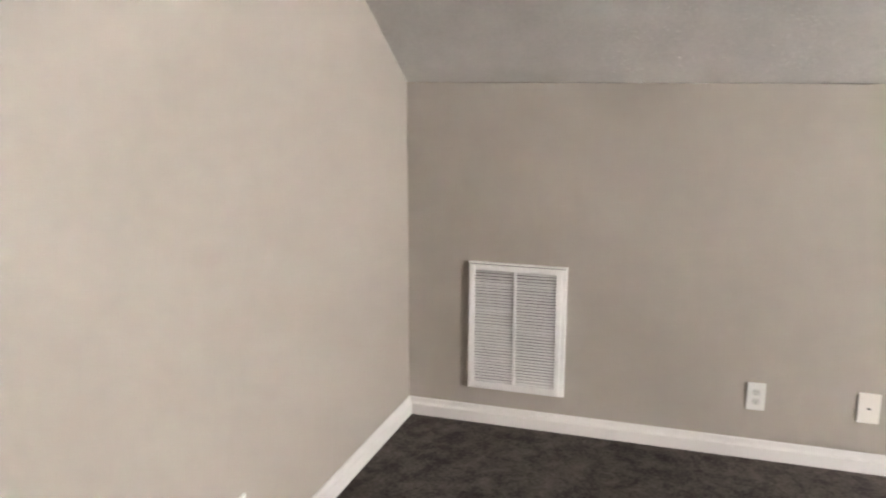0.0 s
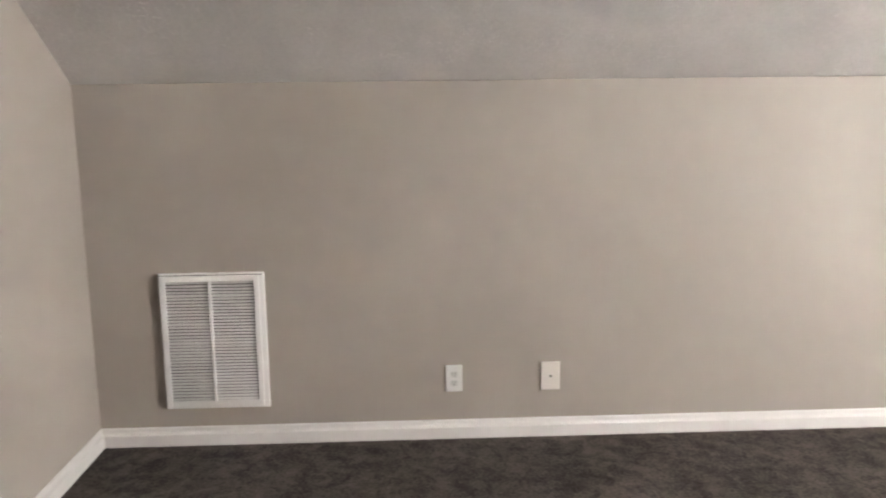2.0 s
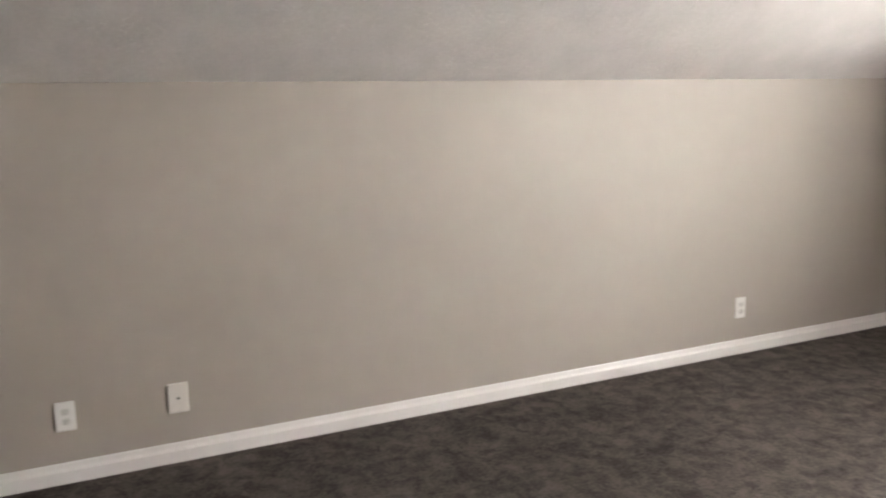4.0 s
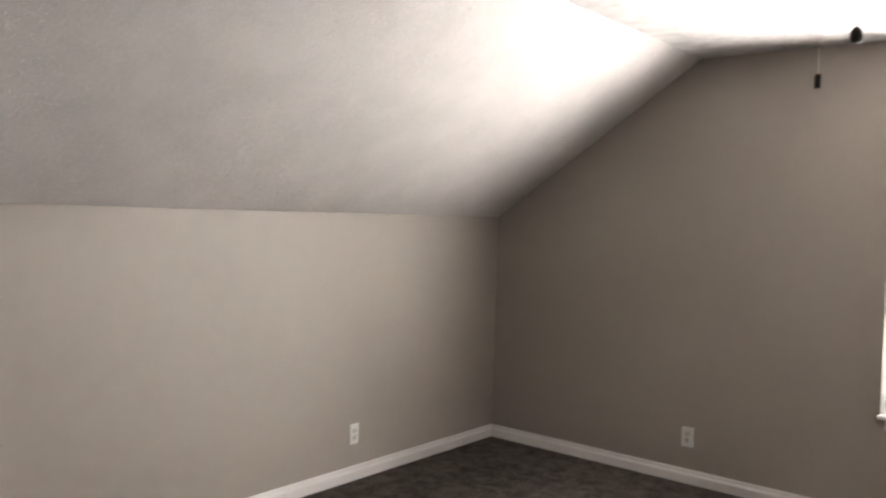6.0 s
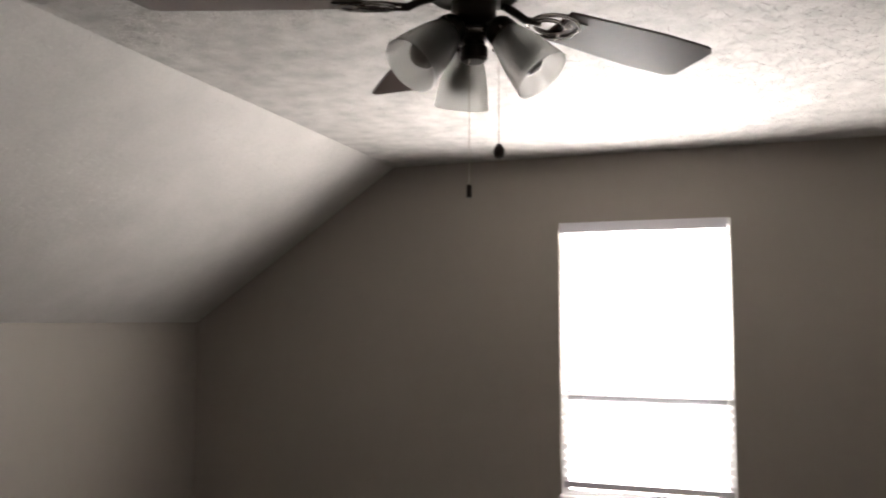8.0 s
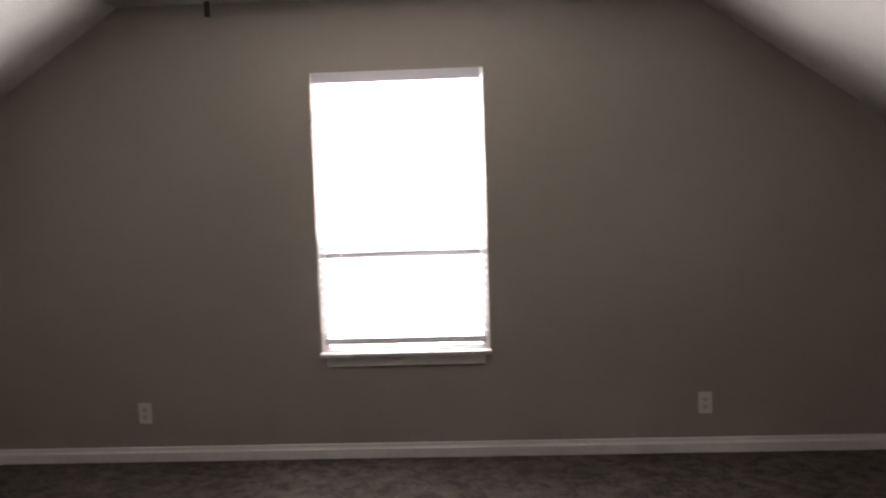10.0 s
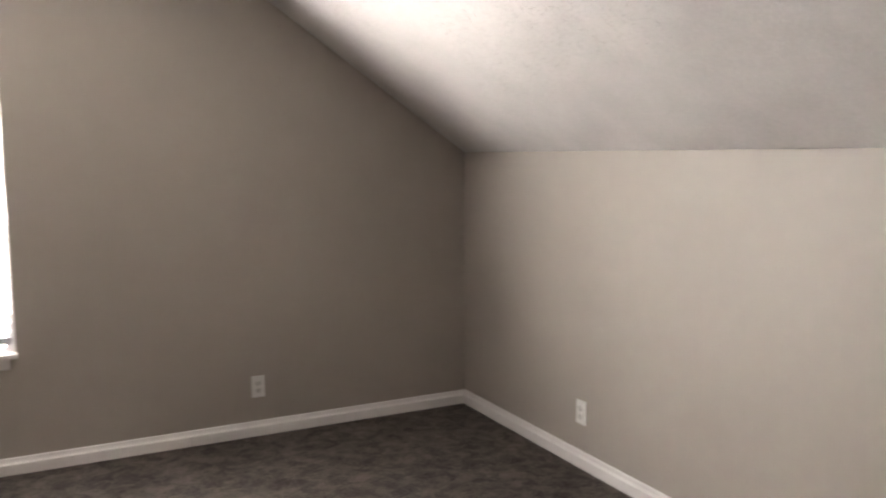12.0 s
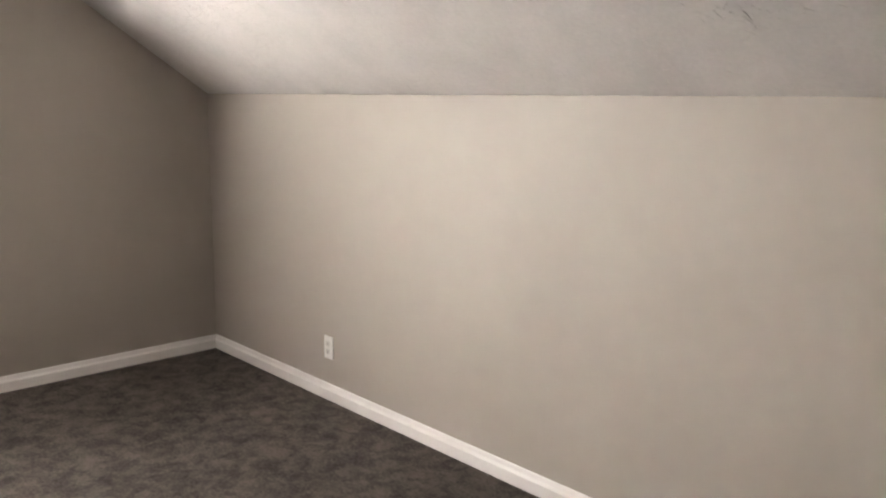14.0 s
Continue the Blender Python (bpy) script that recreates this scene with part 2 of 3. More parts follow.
def window_wall():
    """The gable wall in four butted blocks round the window opening, as one mesh."""
    bm = bmesh.new()
    lift = 0.004
    def block(outline):
        ends = [[bm.verts.new((a, c, b)) for a, b in outline] for c in (Y, Y + T)]
        k = len(outline)
        for i in range(k):
            bm.faces.new((ends[0][i], ends[0][(i + 1) % k], ends[1][(i + 1) % k], ends[1][i]))
        bm.faces.new(ends[0])
        bm.faces.new(ends[1][::-1])
    block([(0, -0.1), (WX0, -0.1), (WX0, SZ + lift), (SX, SZ + lift), (0, KH + lift)])
    block([(WX1, -0.1), (W, -0.1), (W, KH + lift), (W - SX, SZ + lift), (WX1, SZ + lift)])
    block([(WX0, -0.1), (WX1, -0.1), (WX1, WZ0 - 0.022), (WX0, WZ0 - 0.022)])
    block([(WX0, WZ1), (WX1, WZ1), (WX1, SZ + lift), (WX0, SZ + lift)])
    bmesh.ops.remove_doubles(bm, verts=bm.verts, dist=0.0005)
    return bm


structure("wall_north", window_wall(), WALL, "greige painted gable wall with a single window", "wall")

slope = math.atan2(SZ - KH, SX)
ceiling_outline = [(-T, KH), (0, KH), (SX, SZ), (W - SX, SZ), (W, KH), (W + T, KH), (W + T, KH + 0.2), (W - SX + 0.05, SZ + 0.2), (SX - 0.05, SZ + 0.2), (-T, KH + 0.2)]


def ridges(origin, along, across, size, stamps, each, long_share, tall_share, seed):
    """Crow's-foot stamp marks: low curved ridges of drywall mud fanning out from each stamp's middle. Returns vertices and quads."""
    rng = np.random.default_rng(seed)
    o, u, v = (np.array(q, float) for q in (origin, along, across))
    down = np.cross(u, v)
    down *= -np.sign(down[2])
    n = stamps * each
    mid = np.repeat(rng.uniform((0.06, 0.06), (size[0] - 0.06, size[1] - 0.06), (stamps, 2)), each, 0)
    ang = np.repeat(rng.uniform(0, 6.28, stamps), each) + rng.uniform(0, 6.28, n)
    far, long = rng.uniform(0.010, 0.075, n), rng.uniform(0.006, 0.020, n) * long_share
    # ridges shaped lower towards the window, imitating relief washed out by its glare
    wide, tall = rng.uniform(0.0012, 0.0028, n), rng.uniform(0.0007, 0.0022, n) * tall_share * np.interp(mid[:, 0], (3.2, 4.2, 5.4), (1.3, 0.9, 0.3))
    bend = rng.normal(0, 0.35, n)
    verts = []
    for k, (f, share) in enumerate(((0.0, 0.25), (0.35, 1.0), (0.7, 0.8), (1.0, 0.15))):
        a = ang + bend * f
        way = np.stack([np.cos(a), np.sin(a)], -1)
        side = np.stack([-np.sin(a), np.cos(a)], -1)
        c = mid + way * (far + long * f)[:, None]
        for off, lift in ((-1, -0.0006), (-0.15, 1), (1, -0.0006)):
            p = c + side * (off * wide * (0.4 + 0.6 * share))[:, None]
            z = np.where(lift > 0, tall * share, lift)
            verts.append(o + p[:, :1] * u + p[:, 1:] * v + np.ones((n, 1)) * z[:, None] * down if lift > 0 else o + p[:, :1] * u + p[:, 1:] * v + lift * down)
    verts = np.stack(verts, 1)
    quads = np.array([[3 * r + c, 3 * r + c + 1, 3 * r + c + 4, 3 * r + c + 3] for r in range(3) for c in range(2)])
    faces = quads[None] + 12 * np.arange(n)[:, None, None]
    return verts.reshape(-1, 3), faces.reshape(-1, 4)


def ceiling_mesh():
    """The ceiling slab with its stamped relief: dense on the flat, sparse on the slopes."""
    shell = finish(prism(ceiling_outline, -T, Y + T), "shell", CEIL)
    verts = [tuple(v.co) for v in shell.vertices]
    faces = [tuple(p.vertices) for p in shell.polygons]
    mats = [1 if abs(p.center.z - SZ) < 0.01 and abs(p.normal.z) > 0.9 else 0 for p in shell.polygons]
    bpy.data.meshes.remove(shell)
    run = math.hypot(SX, SZ - KH)
    c, t = SX / run, (SZ - KH) / run
    for origin, across, width, stamps, long_share, tall_share, slot, seed in (((SX, 0, SZ), (1, 0, 0), W - 2 * SX, 2400, 0.85, 0.85, 1, 1),
                                                      ((0, 0, KH), (c, 0, t), run, 1000, 0.80, 0.68, 0, 2),
                                                      ((W, 0, KH), (-c, 0, t), run, 1000, 0.80, 0.68, 0, 3)):
        v, f = ridges(origin, (0, 1, 0), across, (Y, width), stamps, 7, long_share, tall_share, seed)
        faces += (f + len(verts)).tolist()
        verts += v.tolist()
        mats += [slot] * len(f)
    me = bpy.data.meshes.new("ceiling")
    me.from_pydata(verts, [], faces)
    me.materials.append(CEIL)
    me.materials.append(CEIL_FLAT)
    me.polygons.foreach_set("material_index", mats)
    return me


tagged(part("ceiling", ceiling_mesh(), None), "white stamped-texture ceiling, flat in the middle with two slopes", "ceiling", kind="structure")


def carpet_mesh():
    """Cut pile: a fine grid with uneven tufts, a little higher where it is tucked against the walls."""
    step = 0.0125
    nx, ny = int(W / step), int(Y / step)
    xs, ys = np.linspace(0.001, W - 0.001, nx), np.linspace(0.001, Y - 0.001, ny)
    rng = np.random.default_rng(4)
    gx, gy = np.meshgrid(xs, ys)
    gx = gx + rng.uniform(-0.004, 0.004, gx.shape)
    gy = gy + rng.uniform(-0.004, 0.004, gy.shape)
    soft = rng.normal(0, 1, gx.shape)
    soft = soft + np.roll(soft, 1, 0) + np.roll(soft, 1, 1) + np.roll(soft, 2, 1)
    gz = rng.uniform(-0.0010, 0.0006, gx.shape) + 0.0001 * soft
    v = np.stack([gx, gy, gz], -1).reshape(-1, 3)
    i = np.arange(nx * ny).reshape(ny, nx)
    f = np.stack([i[:-1, :-1], i[:-1, 1:], i[1:, 1:], i[1:, :-1]], -1).reshape(-1, 4)
    me = bpy.data.meshes.new("floor")
    me.from_pydata(v.tolist(), [], f.tolist())
    me.materials.append(CARPET)
    me.polygons.foreach_set("use_smooth", [True] * len(me.polygons))
    return me


tagged(part("floor", carpet_mesh(), None), "dark grey-brown cut-pile carpet over the whole floor", "carpet", kind="structure")
structure("subfloor", box((-T, -T, -0.25), (W + T, Y + T, -0.02)), material("plywood", (0.35, 0.26, 0.17), 0.8), "plywood floor deck under the carpet", "floor")
structure("ground", box((-400, -400, -3.3), (400, 400, -3.2)), GRASS, "pale dry lawn outside the window", "ground")

BH, BT = 0.080, 0.017
profile = [(0, -0.01), (BT, -0.01), (BT, BH * 0.60), (BT * 0.95, BH * 0.635), (BT * 0.72, BH * 0.685), (BT * 0.52, BH * 0.75), (BT * 0.42, BH * 0.83), (BT * 0.36, BH * 0.92), (BT * 0.22, BH * 0.985), (BT * 0.12, BH), (0, BH)]


def baseboard(start, end):
    """A moulded skirting with mitred ends; its back is towards the left of the way."""
    a, b = Vector((*start, 0)), Vector((*end, 0))
    d = (b - a).normalized()
    inward = Vector((d.y, -d.x, 0))
    bm = bmesh.new()
    ends = [[bm.verts.new(p + inward * (o + 0.0005) + s * d * o + Vector((0, 0, h))) for o, h in profile] for p, s in ((a, 1), (b, -1))]
    k = len(profile)
    for i in range(k):
        bm.faces.new((ends[0][i], ends[0][(i + 1) % k], ends[1][(i + 1) % k], ends[1][i]))
    bm.faces.new(ends[0])
    bm.faces.new(ends[1][::-1])
    return bm


for start, end in (((0, 0), (0, Y)), ((0, Y), (W, Y)), ((W, Y), (W, 0)), ((W, 0), (0, 0))):
    structure("baseboard", baseboard(start, end), TRIM, "white painted moulded baseboard along the carpet", "baseboard")


# ---- window ----
def build_window():
    cx = (WX0 + WX1) / 2
    win = thing("window_1", pose(cx, Y, WZ0), "white vinyl single-hung window with bright daylight behind", "window", kind="structure")
    w, h = WX1 - WX0, WZ1 - WZ0
    def ring(x0, x1, z0, z1, y0, y1, side, top, bottom, bev=0.002):
        """Two stiles, with a head and a foot where they have a height."""
        bm = bmesh.new()
        box((x0, y0, z0), (x0 + side, y1, z1), bev, bm)
        box((x1 - side, y0, z0), (x1, y1, z1), bev, bm)
        if top:
            box((x0 + side, y0, z1 - top), (x1 - side, y1, z1), bev, bm)
        if bottom:
            box((x0 + side, y0, z0), (x1 - side, y1, z0 + bottom), bev, bm)
        return bm
    part("window_frame", ring(-w / 2, w / 2, 0, h, 0.0195, 0.039, 0.014, 0.02, 0.010), VINYL, win)
    mid, edge = 1.105 - WZ0, w / 2 - 0.014
    top_sash = part("upper_sash", ring(-edge, edge, mid - 0.02, h - 0.02, 0.030, 0.038, 0.018, 0.02, 0), VINYL, win)
    part("meeting_rail", box((-edge + 0.018, 0.030, mid - 0.024), (edge - 0.018, 0.038, mid + 0.036), 0.002), SHADED_RAIL, top_sash, "white vinyl meeting rail, coloured grey as a backlit silhouette")
    low_sash = part("lower_sash", ring(-edge, edge, 0.010, mid + 0.02, 0.0205, 0.029, 0.028, 0, 0), VINYL, win)
    part("meeting_rail", box((-edge + 0.028, 0.0205, mid - 0.022), (edge - 0.028, 0.029, mid + 0.032), 0.002), SHADED_RAIL, low_sash, "white vinyl meeting rail, coloured grey as a backlit silhouette")
    part("bottom_rail", box((-edge + 0.028, 0.0205, 0.0105), (edge - 0.028, 0.029, 0.030), 0.002), VINYL, low_sash)
    panes = (part("pane", box((-w / 2 + 0.03, 0.033, mid + 0.025), (w / 2 - 0.03, 0.035, h - 0.038)), PANE, top_sash),
             part("pane", box((-w / 2 + 0.040, 0.0235, 0.028), (w / 2 - 0.040, 0.0255, mid - 0.028)), PANE, low_sash))
    for p in panes:
        p.visible_shadow = False
    sill = box((-w / 2, -0.002, -0.0215), (w / 2, 0.0195, 0.0))
    box((-w / 2 - 0.006, -0.034, -0.0215), (w / 2 + 0.006, -0.0022, 0.0), 0.005, sill, 2)
    part("window_sill", sill, TRIM, win, "white painted wooden window sill")
    part("apron", box((-w / 2 + 0.028, -0.014, -0.074), (w / 2 - 0.028, -0.0005, -0.022), 0.003), TRIM, win)
    return win


build_window()


def build_blind():
    """A lowered slatted blind with its slats turned open."""
    cx, w = (WX0 + WX1) / 2, WX1 - WX0 - 0.012
    h = WZ1 - WZ0
    blind = thing("window_blind", pose(cx, Y + 0.0080, WZ0), "white slatted blind, fully lowered with open slats", "blind")
    part("headrail", box((-w / 2, -0.008, h - 0.042), (w / 2, 0.011, h - 0.002), 0.002), SLAT, blind)
    part("valance", box((-w / 2 - 0.002, -0.0150, h - 0.058), (w / 2 - 0.014, -0.0085, h - 0.001), 0.002), VALANCE, blind, "pale grey blind valance")
    part("bottom_rail", box((-w / 2 + 0.014, -0.010, 0.042), (w / 2 - 0.010, 0.010, 0.076), 0.004, segments=2), FOOT, blind, "pale grey bottom rail against the light")
    outline = [(-0.0115, 0.0), (-0.006, 0.0008), (0, 0.0011), (0.006, 0.0008), (0.0115, 0.0), (0.0115, -0.0012), (0.006, -0.0004), (0, -0.0001), (-0.006, -0.0004), (-0.0115, -0.0012)]
    slat = finish(prism(outline, -w / 2 + 0.004, w / 2 - 0.004, "x"), "slat", SLAT, True)
    rng = random.Random(5)
    z = 0.104
    while z < h - 0.06:
        part("slat", slat, None, blind, at=pose(0, 0, z, SLAT_TILT + rng.uniform(-2.5, 2.5), rng.uniform(-0.1, 0.1)))
        z += 0.044
    for x in (-w / 2 + 0.12, w / 2 - 0.12):
        bm = bmesh.new()
        for dy in (-0.011, 0.011):
            tube([(x, dy, 0.076), (x, dy, h - 0.043)], 0.0007, 5, bm)
        part("ladder_cord", bm, CORD, blind)
    return blind


build_blind()


# ---- ceiling fan ----
def build_fan():
    hub = Vector((2.840, 3.20, SZ))
    fan = thing("ceiling_fan", pose(*hub), "dark bronze five-blade ceiling fan with three frosted glass lights, off", "ceiling fan")
    part("canopy", lathe([(0, 0), (0.072, 0), (0.074, -0.012), (0.066, -0.040), (0.040, -0.062), (0.018, -0.068), (0, -0.068)]), BRONZE, fan, smooth=True)
    part("downrod", lathe([(0, -0.06), (0.0125, -0.06), (0.0125, -0.14), (0, -0.14)], 20), BRONZE, fan, smooth=True)
    motor = part("motor_housing", lathe([(0, -0.125), (0.03, -0.125), (0.05, -0.140), (0.105, -0.158), (0.128, -0.185), (0.130, -0.225), (0.120, -0.250), (0.095, -0.268), (0.070, -0.276), (0, -0.276)], 48), BRONZE, fan, smooth=True)
    fin = finish(box((0.096, -0.0022, -0.264), (0.126, 0.0022, -0.232), 0.001), "vent_fin", NICKEL)
    for k in range(36):
        part("vent_fin", fin, None, motor, at=pose(0.001, 0, 0, 0, 0, k * 10 + 3))
    part("flywheel", lathe([(0, -0.277), (0.088, -0.277), (0.088, -0.287), (0, -0.287)], 40), BRONZE, fan, smooth=True)

    # one blade with its iron, pointing along x
    def blade_mesh():
        rows = []
        for i in range(21):
            u = i / 20
            x = 0.215 + 0.445 * u
            half = 0.052 + 0.018 * min(1, u * 1.6)
            if u > 0.95:
                half *= 1 - 0.22 * (u - 0.95) / 0.05
            rows.append((x, half))
        out = [(x, -hh) for x, hh in rows] + [(x, hh) for x, hh in reversed(rows)]
        bm = prism(out, -0.003, 0.003, "z")
        bmesh.ops.bevel(bm, geom=[e for e in bm.edges if abs(e.verts[0].co.z - e.verts[1].co.z) < 1e-6 and len(e.link_faces) == 2], offset=0.001, segments=1, affect="EDGES")
        return finish(bm, "blade", BLADE)

    def loop(cx, cy, rx, ry, z, width, thick):
        """A flat oval ring of metal."""
        bm = bmesh.new()
        n = 28
        rings = []
        for k in range(n):
            a = 2 * math.pi * k / n
            c, s = math.cos(a), math.sin(a)
            rings.append([bm.verts.new((cx + (rx + o) * c, cy + (ry + o) * s, z + q)) for o, q in ((0, -thick), (width, -thick), (width, 0), (0, 0))])
        for k in range(n):
            a, b = rings[k], rings[(k + 1) % n]
            for j in range(4):
                bm.faces.new((a[j], a[(j + 1) % 4], b[(j + 1) % 4], b[j]))
        return bm

    def iron_mesh():
        bm = loop(0.205, 0.0, 0.056, 0.038, -0.004, 0.008, 0.006)
        extra = loop(0.196, 0.0, 0.034, 0.018, -0.005, 0.006, 0.006)
        for b in (extra, tube([(0.075, 0, 0.010), (0.105, 0, 0.002), (0.130, 0, -0.009), (0.152, 0, -0.008)], 0.0085, 10),
                  tube([(0.150, 0, -0.008), (0.168, 0, -0.008)], 0.007, 8)):
            tmp = bpy.data.meshes.new("tmp")
            b.to_mesh(tmp)
            b.free()
            bm.from_mesh(tmp)
            bpy.data.meshes.remove(tmp)
        box((0.222, -0.034, -0.0075), (0.275, 0.034, -0.0035), 0.001, bm)
        return finish(bm, "blade_iron", BRONZE, True)

    def rim_mesh():
        """Two rounded polished beads round the bracket's openings."""
        bm = bmesh.new()
        for cx, rx, ry, z in ((0.205, 0.063, 0.045, -0.009), (0.196, 0.039, 0.023, -0.010)):
            n, k, r = 32, 8, 0.0026
            rings = []
            for i in range(n):
                a = 2 * math.pi * i / n
                c, q = math.cos(a), math.sin(a)
                rings.append([bm.verts.new((cx + (rx + r * math.cos(b)) * c, (ry + r * math.cos(b)) * q, z + r * math.sin(b))) for b in [2 * math.pi * m / k for m in range(k)]])
            for i in range(n):
                a, b = rings[i], rings[(i + 1) % n]
                for m in range(k):
                    bm.faces.new((a[m], a[(m + 1) % k], b[(m + 1) % k], b[m]))
        return finish(bm, "polished_rim", NICKEL, True)

    blade, iron, rim, screw = blade_mesh(), iron_mesh(), rim_mesh(), finish(lathe([(0, -0.012), (0.004, -0.0105), (0.005, -0.0076), (0, -0.0076)], 10), "screw", NICKEL, True)
    zb = 2.138 - SZ
    for k in range(5):
        turn = pose(0, 0, zb, 0, 0, 54.5 + 72 * k) @ pose(0, 0, 0, -12, 0, 0)
        b = part("blade", blade, None, fan, "dark walnut-veneer fan blade", at=turn)
        part("blade_iron", iron, None, b, "scrolled dark bronze bracket")
        part("polished_rim", rim, None, b)
        for sx_, sy_ in ((0.235, -0.02), (0.235, 0.02), (0.265, 0.0)):
            part("screw", screw, None, b, at=pose(sx_, sy_, 0))

    part("switch_housing", lathe([(0, -0.287), (0.040, -0.287), (0.044, -0.300), (0.044, -0.330), (0.036, -0.344), (0.026, -0.350), (0, -0.350)], 32), BRONZE, fan, smooth=True)
    fitter = part("light_fitter", lathe([(0, -0.350), (0.024, -0.350), (0.034, -0.356), (0.034, -0.372), (0.022, -0.380), (0.022, -0.387), (0.027, -0.391), (0.027, -0.412), (0.021, -0.418), (0, -0.419)], 28), BRONZE, fan, smooth=True)
    part("band", lathe([(0.034, -0.360), (0.0362, -0.362), (0.0362, -0.366), (0.034, -0.368)], 28), NICKEL, fitter, smooth=True)

    # shade: a tulip bell with a wall of its own, along -z, mouth open
    wall = [(0.024, 0.0), (0.030, -0.006), (0.036, -0.021), (0.043, -0.047), (0.049, -0.074), (0.0535, -0.100), (0.056, -0.119)]
    prof = wall + [(0.0567, -0.121), (0.056, -0.1225), (0.054, -0.121)] + [(r - 0.0028, z) for r, z in reversed(wall[:-1])]
    shade = finish(lathe(prof + [prof[0]], 40), "shade", FROST, True)
    holder = finish(lathe([(0, 0.030), (0.012, 0.030), (0.022, 0.024), (0.029, 0.014), (0.0315, 0.0), (0.0315, -0.014), (0.0285, -0.014), (0.0285, -0.002), (0, -0.002)], 28), "shade_holder", BRONZE, True)
    bulb = finish(lathe([(0, -0.004), (0.013, -0.004), (0.013, -0.026), (0.017, -0.040), (0.026, -0.058), (0.030, -0.074), (0.027, -0.090), (0.016, -0.101), (0, -0.105)], 24), "bulb", BULB, True)
    thumb = finish(tube([(0.030, 0, 0), (0.039, 0, 0)], 0.0026, 8), "thumb_screw", NICKEL, True)
    for az in (122, 235, -4):
        out = Vector((math.cos(radians(az)), math.sin(radians(az)), 0))
        neck = Vector((0, 0, -0.368)) + out * 0.059
        lean = {122: 22, 235: 46, -4: 40}[az]
        # the shade's -z axis leans outwards by that many degrees
        m = Matrix.Translation(neck) @ pose(0, 0, 0, 0, 0, az) @ pose(0, 0, 0, 0, -lean, 0)
        arm = tube([Vector((0, 0, -0.366)) + out * 0.022, Vector((0, 0, -0.358)) + out * 0.040, neck + m.to_3x3() @ Vector((0, 0, 0.018))], 0.008, 10)
        part("light_arm", arm, BRONZE, fan, smooth=True)
        s = part("shade", shade, None, fan, "frosted glass bell shade", at=m)
        part("shade_holder", holder, None, s)
        for k in (40, 160, 280):
            part("thumb_screw", thumb, None, s, at=pose(0, 0, -0.006, 0, 0, k))
        part("bulb", bulb, None, s, "unlit frosted bulb")
    # pull chains, seen as strings of small beads
    bead = finish(lathe([(0, 0.0016), (0.0013, 0.0009), (0.0016, 0), (0.0013, -0.0009), (0, -0.0016)], 8), "bead", CHAIN, True)
    acorn = lathe([(0, 0.014), (0.004, 0.013), (0.007, 0.009), (0.0105, 0.004), (0.0110, -0.004), (0.0085, -0.013), (0, -0.016)], 16)
    cylinder = lathe([(0, 0.013), (0.0035, 0.0125), (0.0052, 0.010), (0.0052, -0.010), (0.0045, -0.012), (0, -0.0125)], 16)
    for x, y, end, pend, what in ((0.050, 0.0, 1.840, acorn, "dark acorn pull"), (-0.003, -0.020, 1.762, cylinder, "small dark cylinder pull")):
        top = 2.105 if x > 0.01 else 2.028
        bm = bmesh.new()
        z = top
        while z > end + 0.012:
            bmesh.ops.create_icosphere(bm, subdivisions=1, radius=0.0014, matrix=Matrix.Translation((x, y, z - SZ)))
            z -= 0.0036
        tube([(x, y, top - SZ), (x, y, end + 0.011 - SZ)], 0.0004, 5, bm)
        chain = part("pull_chain", bm, CHAIN, fan, "fine brass bead chain")
        part("pendant", pend, BRONZE, chain, what, smooth=True, at=pose(x, y, end - SZ))
    return fan


build_fan()


# ---- fittings on the walls ----
def wall_pose(wall, along, z):
    """A pose on a wall: local x along it, z up, -y out into the room."""
    return {"west": pose(0, along, z, 0, 0, 90), "east": pose(W, along, z, 0, 0, -90),
            "north": pose(along, Y, z), "south": pose(along, 0, z, 0, 0, 180)}[wall]


def cover_plate(w, h):
    """A bevelled cover plate."""
    return box((-w / 2, -0.0085, -h / 2), (w / 2, -0.0002, h / 2), 0.0045, segments=3)


def outlet(wall, along, z, label):
    o = thing("outlet", wall_pose(wall, along, z), label, "outlet", group="wall outlets")
    part("cover_plate", cover_plate(0.070, 0.1145), PLASTIC, o)
    for s in (-1, 1):
        face = prism([(0.0168 * math.cos(a) if abs(math.cos(a)) < 0.97 else 0.0165 * math.copysign(1, math.cos(a)), s * 0.0195 + max(-0.0138, min(0.0138, 0.0172 * math.sin(a)))) for a in [2 * math.pi * k / 24 for k in range(24)]], -0.0110, -0.0082)
        r = part("receptacle", face, SOCKET, o)
        slots = bmesh.new()
        for x, hh in ((-0.0062, 0.0042), (0.0062, 0.0034)):
            box((x - 0.0011, -0.0114, s * 0.0195 + 0.0035 - hh), (x + 0.0011, -0.0108, s * 0.0195 + 0.0035 + hh), 0, slots)
        box((-0.0024, -0.0114, s * 0.0195 - 0.0098), (0.0024, -0.0108, s * 0.0195 - 0.0052), 0, slots)
        part("slot", slots, DARK, r)
    part("screw", lathe([(0, 0.0012), (0.002, 0.001), (0.0032, 0)], 12), SCREW, o, at=pose(0, -0.0084, 0, 90))
    return o


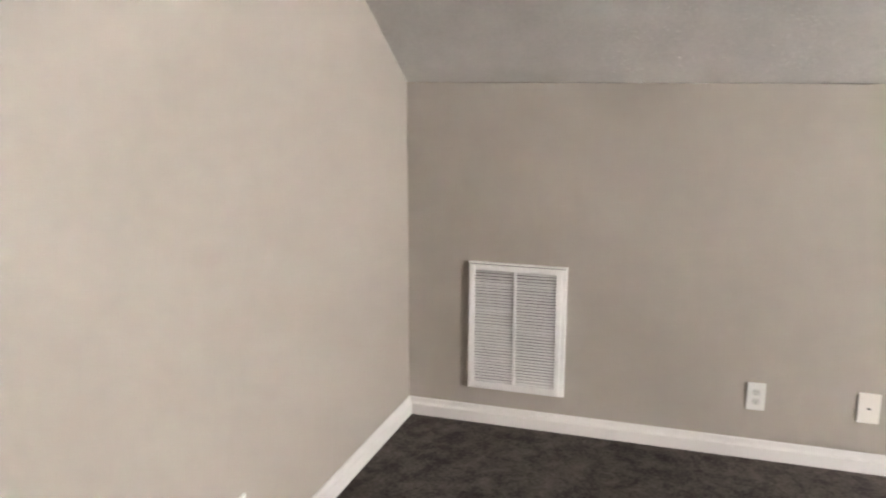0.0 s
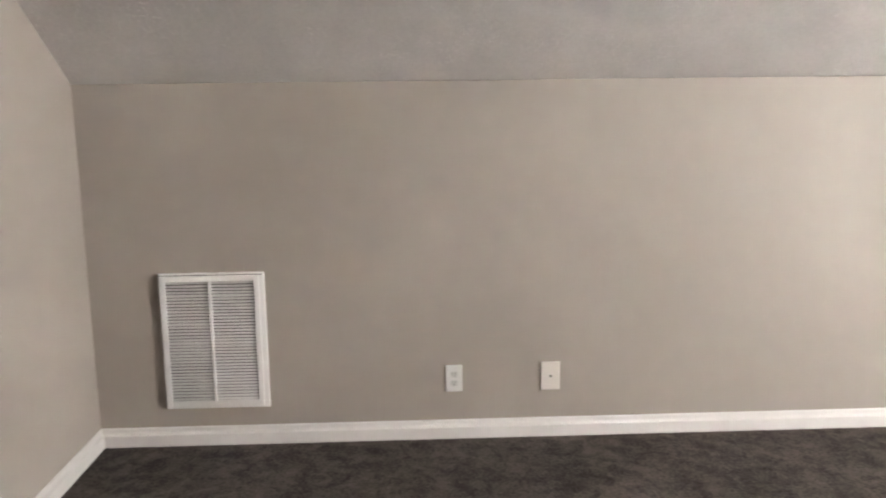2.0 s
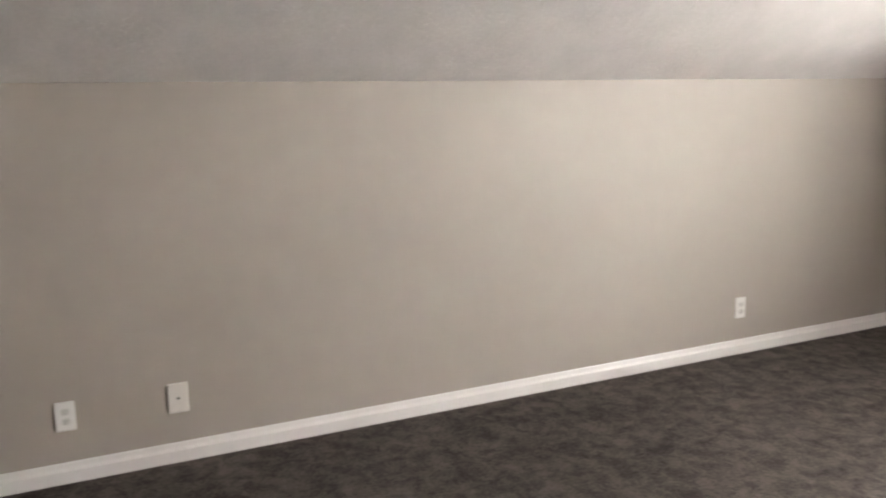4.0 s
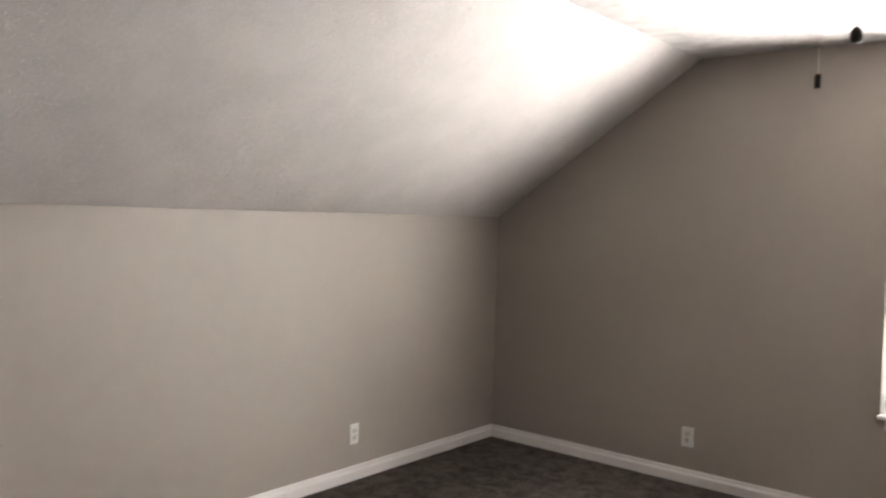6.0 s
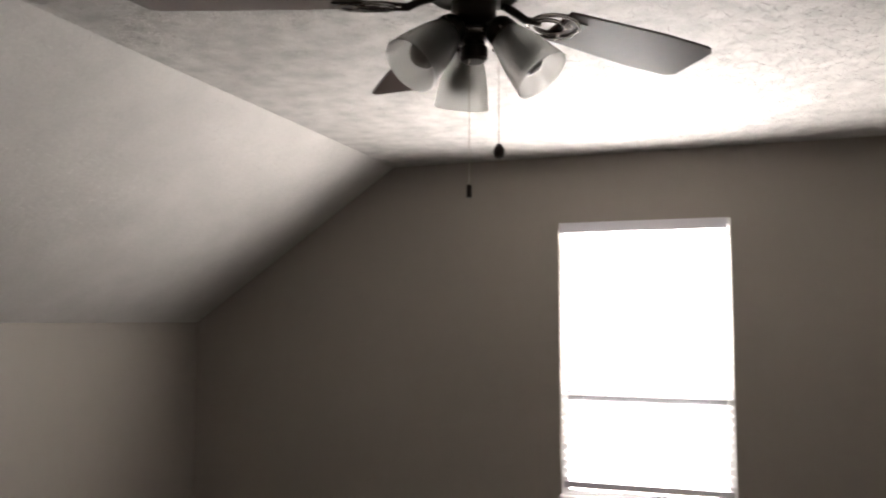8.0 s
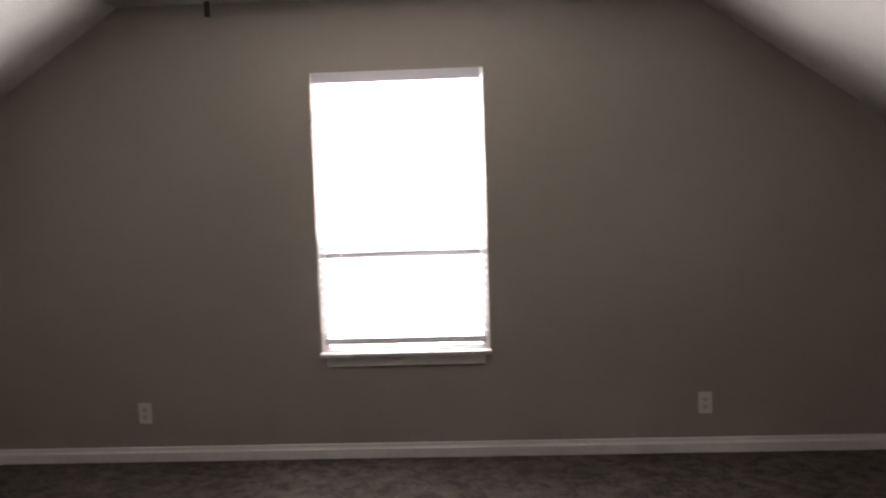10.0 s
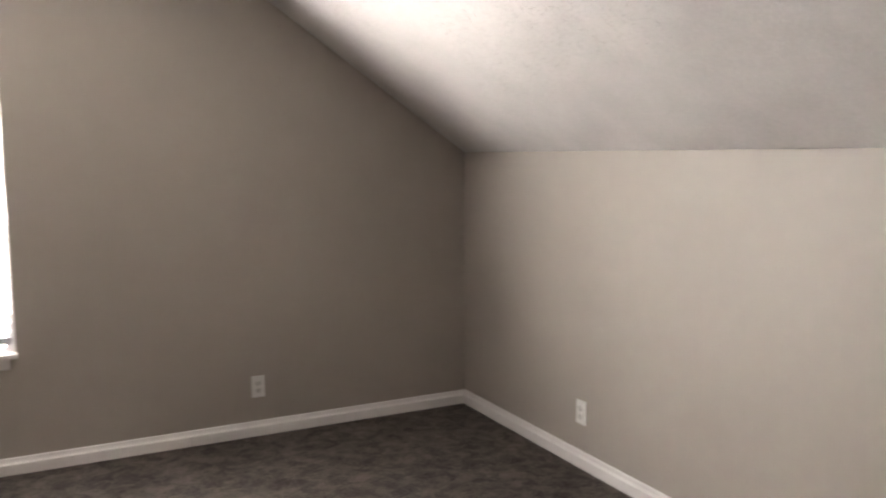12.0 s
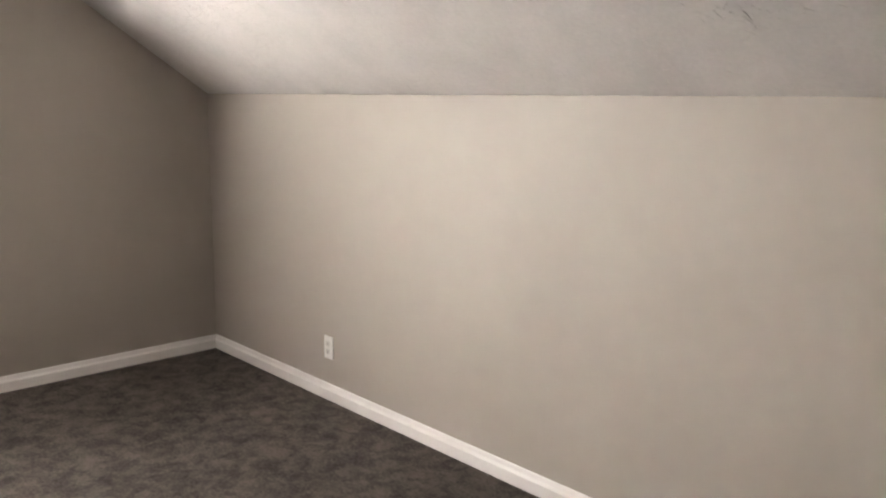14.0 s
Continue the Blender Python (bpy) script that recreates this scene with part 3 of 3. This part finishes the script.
def jack_plate(wall, along, z):
    o = thing("jack_plate", wall_pose(wall, along, z), "ivory plastic telephone jack plate on the knee wall", "wall plate")
    part("cover_plate", cover_plate(0.080, 0.122), IVORY, o)
    part("jack", box((-0.008, -0.0095, -0.008), (0.008, -0.0084, 0.008), 0.0005), IVORY, o)
    part("socket", box((-0.0055, -0.0101, -0.005), (0.0055, -0.0094, 0.004)), DARK, o)
    for zz in (-0.042, 0.042):
        part("screw", lathe([(0, 0.0012), (0.002, 0.001), (0.0032, 0)], 12), SCREW, o, at=pose(0, -0.0084, zz, 90))
    return o


outlet("west", 1.488, 0.264, "white duplex outlet beside a jack plate on the knee wall")
jack_plate("west", 1.898, 0.266)
outlet("west", 4.888, 0.262, "white duplex outlet near the window-side corner")
outlet("north", 1.396, 0.268, "white duplex outlet below the dim gable wall")
outlet("north", 4.410, 0.266, "white duplex outlet on the dim gable wall")
outlet("east", 5.045, 0.268, "white duplex outlet on the knee wall near the window corner")
outlet("south", 1.449, 0.261, "white duplex outlet low on the bright gable wall")


def return_grille():
    """A hinged filter grille: flange, door frame, middle bar and two banks of slanted louvres."""
    y0, y1, z0, z1 = 0.285, 0.714, 0.164, 0.740
    w, h = y1 - y0, z1 - z0
    g = thing("return_air_grille", wall_pose("west", (y0 + y1) / 2, z0), "white steel return air filter grille, low on the knee wall", "air grille")
    def ring(x0, x1, a0, a1, d0, d1, s, bev):
        bm = bmesh.new()
        box((x0, -d1, a0), (x0 + s, -d0, a1), bev, bm)
        box((x1 - s, -d1, a0), (x1, -d0, a1), bev, bm)
        box((x0 + s - 0.001, -d1, a1 - s), (x1 - s + 0.001, -d0, a1), bev, bm)
        box((x0 + s - 0.001, -d1, a0), (x1 - s + 0.001, -d0, a0 + s), bev, bm)
        return bm
    part("flange", ring(-w / 2, w / 2, 0, h, 0.0005, 0.016, 0.022, 0.002), GRILLE, g)
    door = part("door_frame", ring(-w / 2 + 0.006, w / 2 - 0.020, 0.012, h - 0.010, 0.0165, 0.024, 0.024, 0.002), GRILLE, g)
    # dark strip laid on for the shade in the gap above the door
    part("gap_shade", box((-w / 2 + 0.004, -0.0172, h - 0.0095), (w / 2 - 0.006, -0.0158, h - 0.0070)), DARK, g)
    part("middle_bar", box((-0.014, -0.0235, 0.034), (-0.001, -0.008, h - 0.032), 0.002), GRILLE, door)
    part("filter", box((-w / 2 + 0.024, -0.0035, 0.024), (w / 2 - 0.024, -0.0008, h - 0.024)), FILTER, g, "air filter, coloured dark for the shade behind the louvres")
    lo, hi = -w / 2 + 0.029, w / 2 - 0.043
    outline = [(-0.0222, -0.0033), (-0.0216, -0.0039), (-0.0104, 0.0024), (-0.0108, 0.0032), (-0.0220, -0.0027)]
    banks = ((lo, -0.0135), (-0.0015, hi))
    meshes = [finish(prism(outline, a, b, "x"), "louvre", GRILLE) for a, b in banks]
    count, rng = 38, random.Random(12)
    for bent, me in zip((0, 9), meshes):
        for k in range(count):
            # a few blades are knocked out of line
            lean = rng.gauss(0, 2.2) + (14 if k in (18, 24 + bent, 33) else 0)
            part("louvre", me, None, door, at=pose(0, 0, 0.042 + (h - 0.082) * k / (count - 1)) @ pose(0, -0.016, 0, lean) @ pose(0, 0.016, 0))
    for x in (-w / 2 + 0.06, w / 2 - 0.06):
        part("latch", box((x - 0.012, -0.0265, h - 0.024), (x + 0.012, -0.0238, h - 0.017), 0.001), GRILLE, door)
    return g


return_grille()
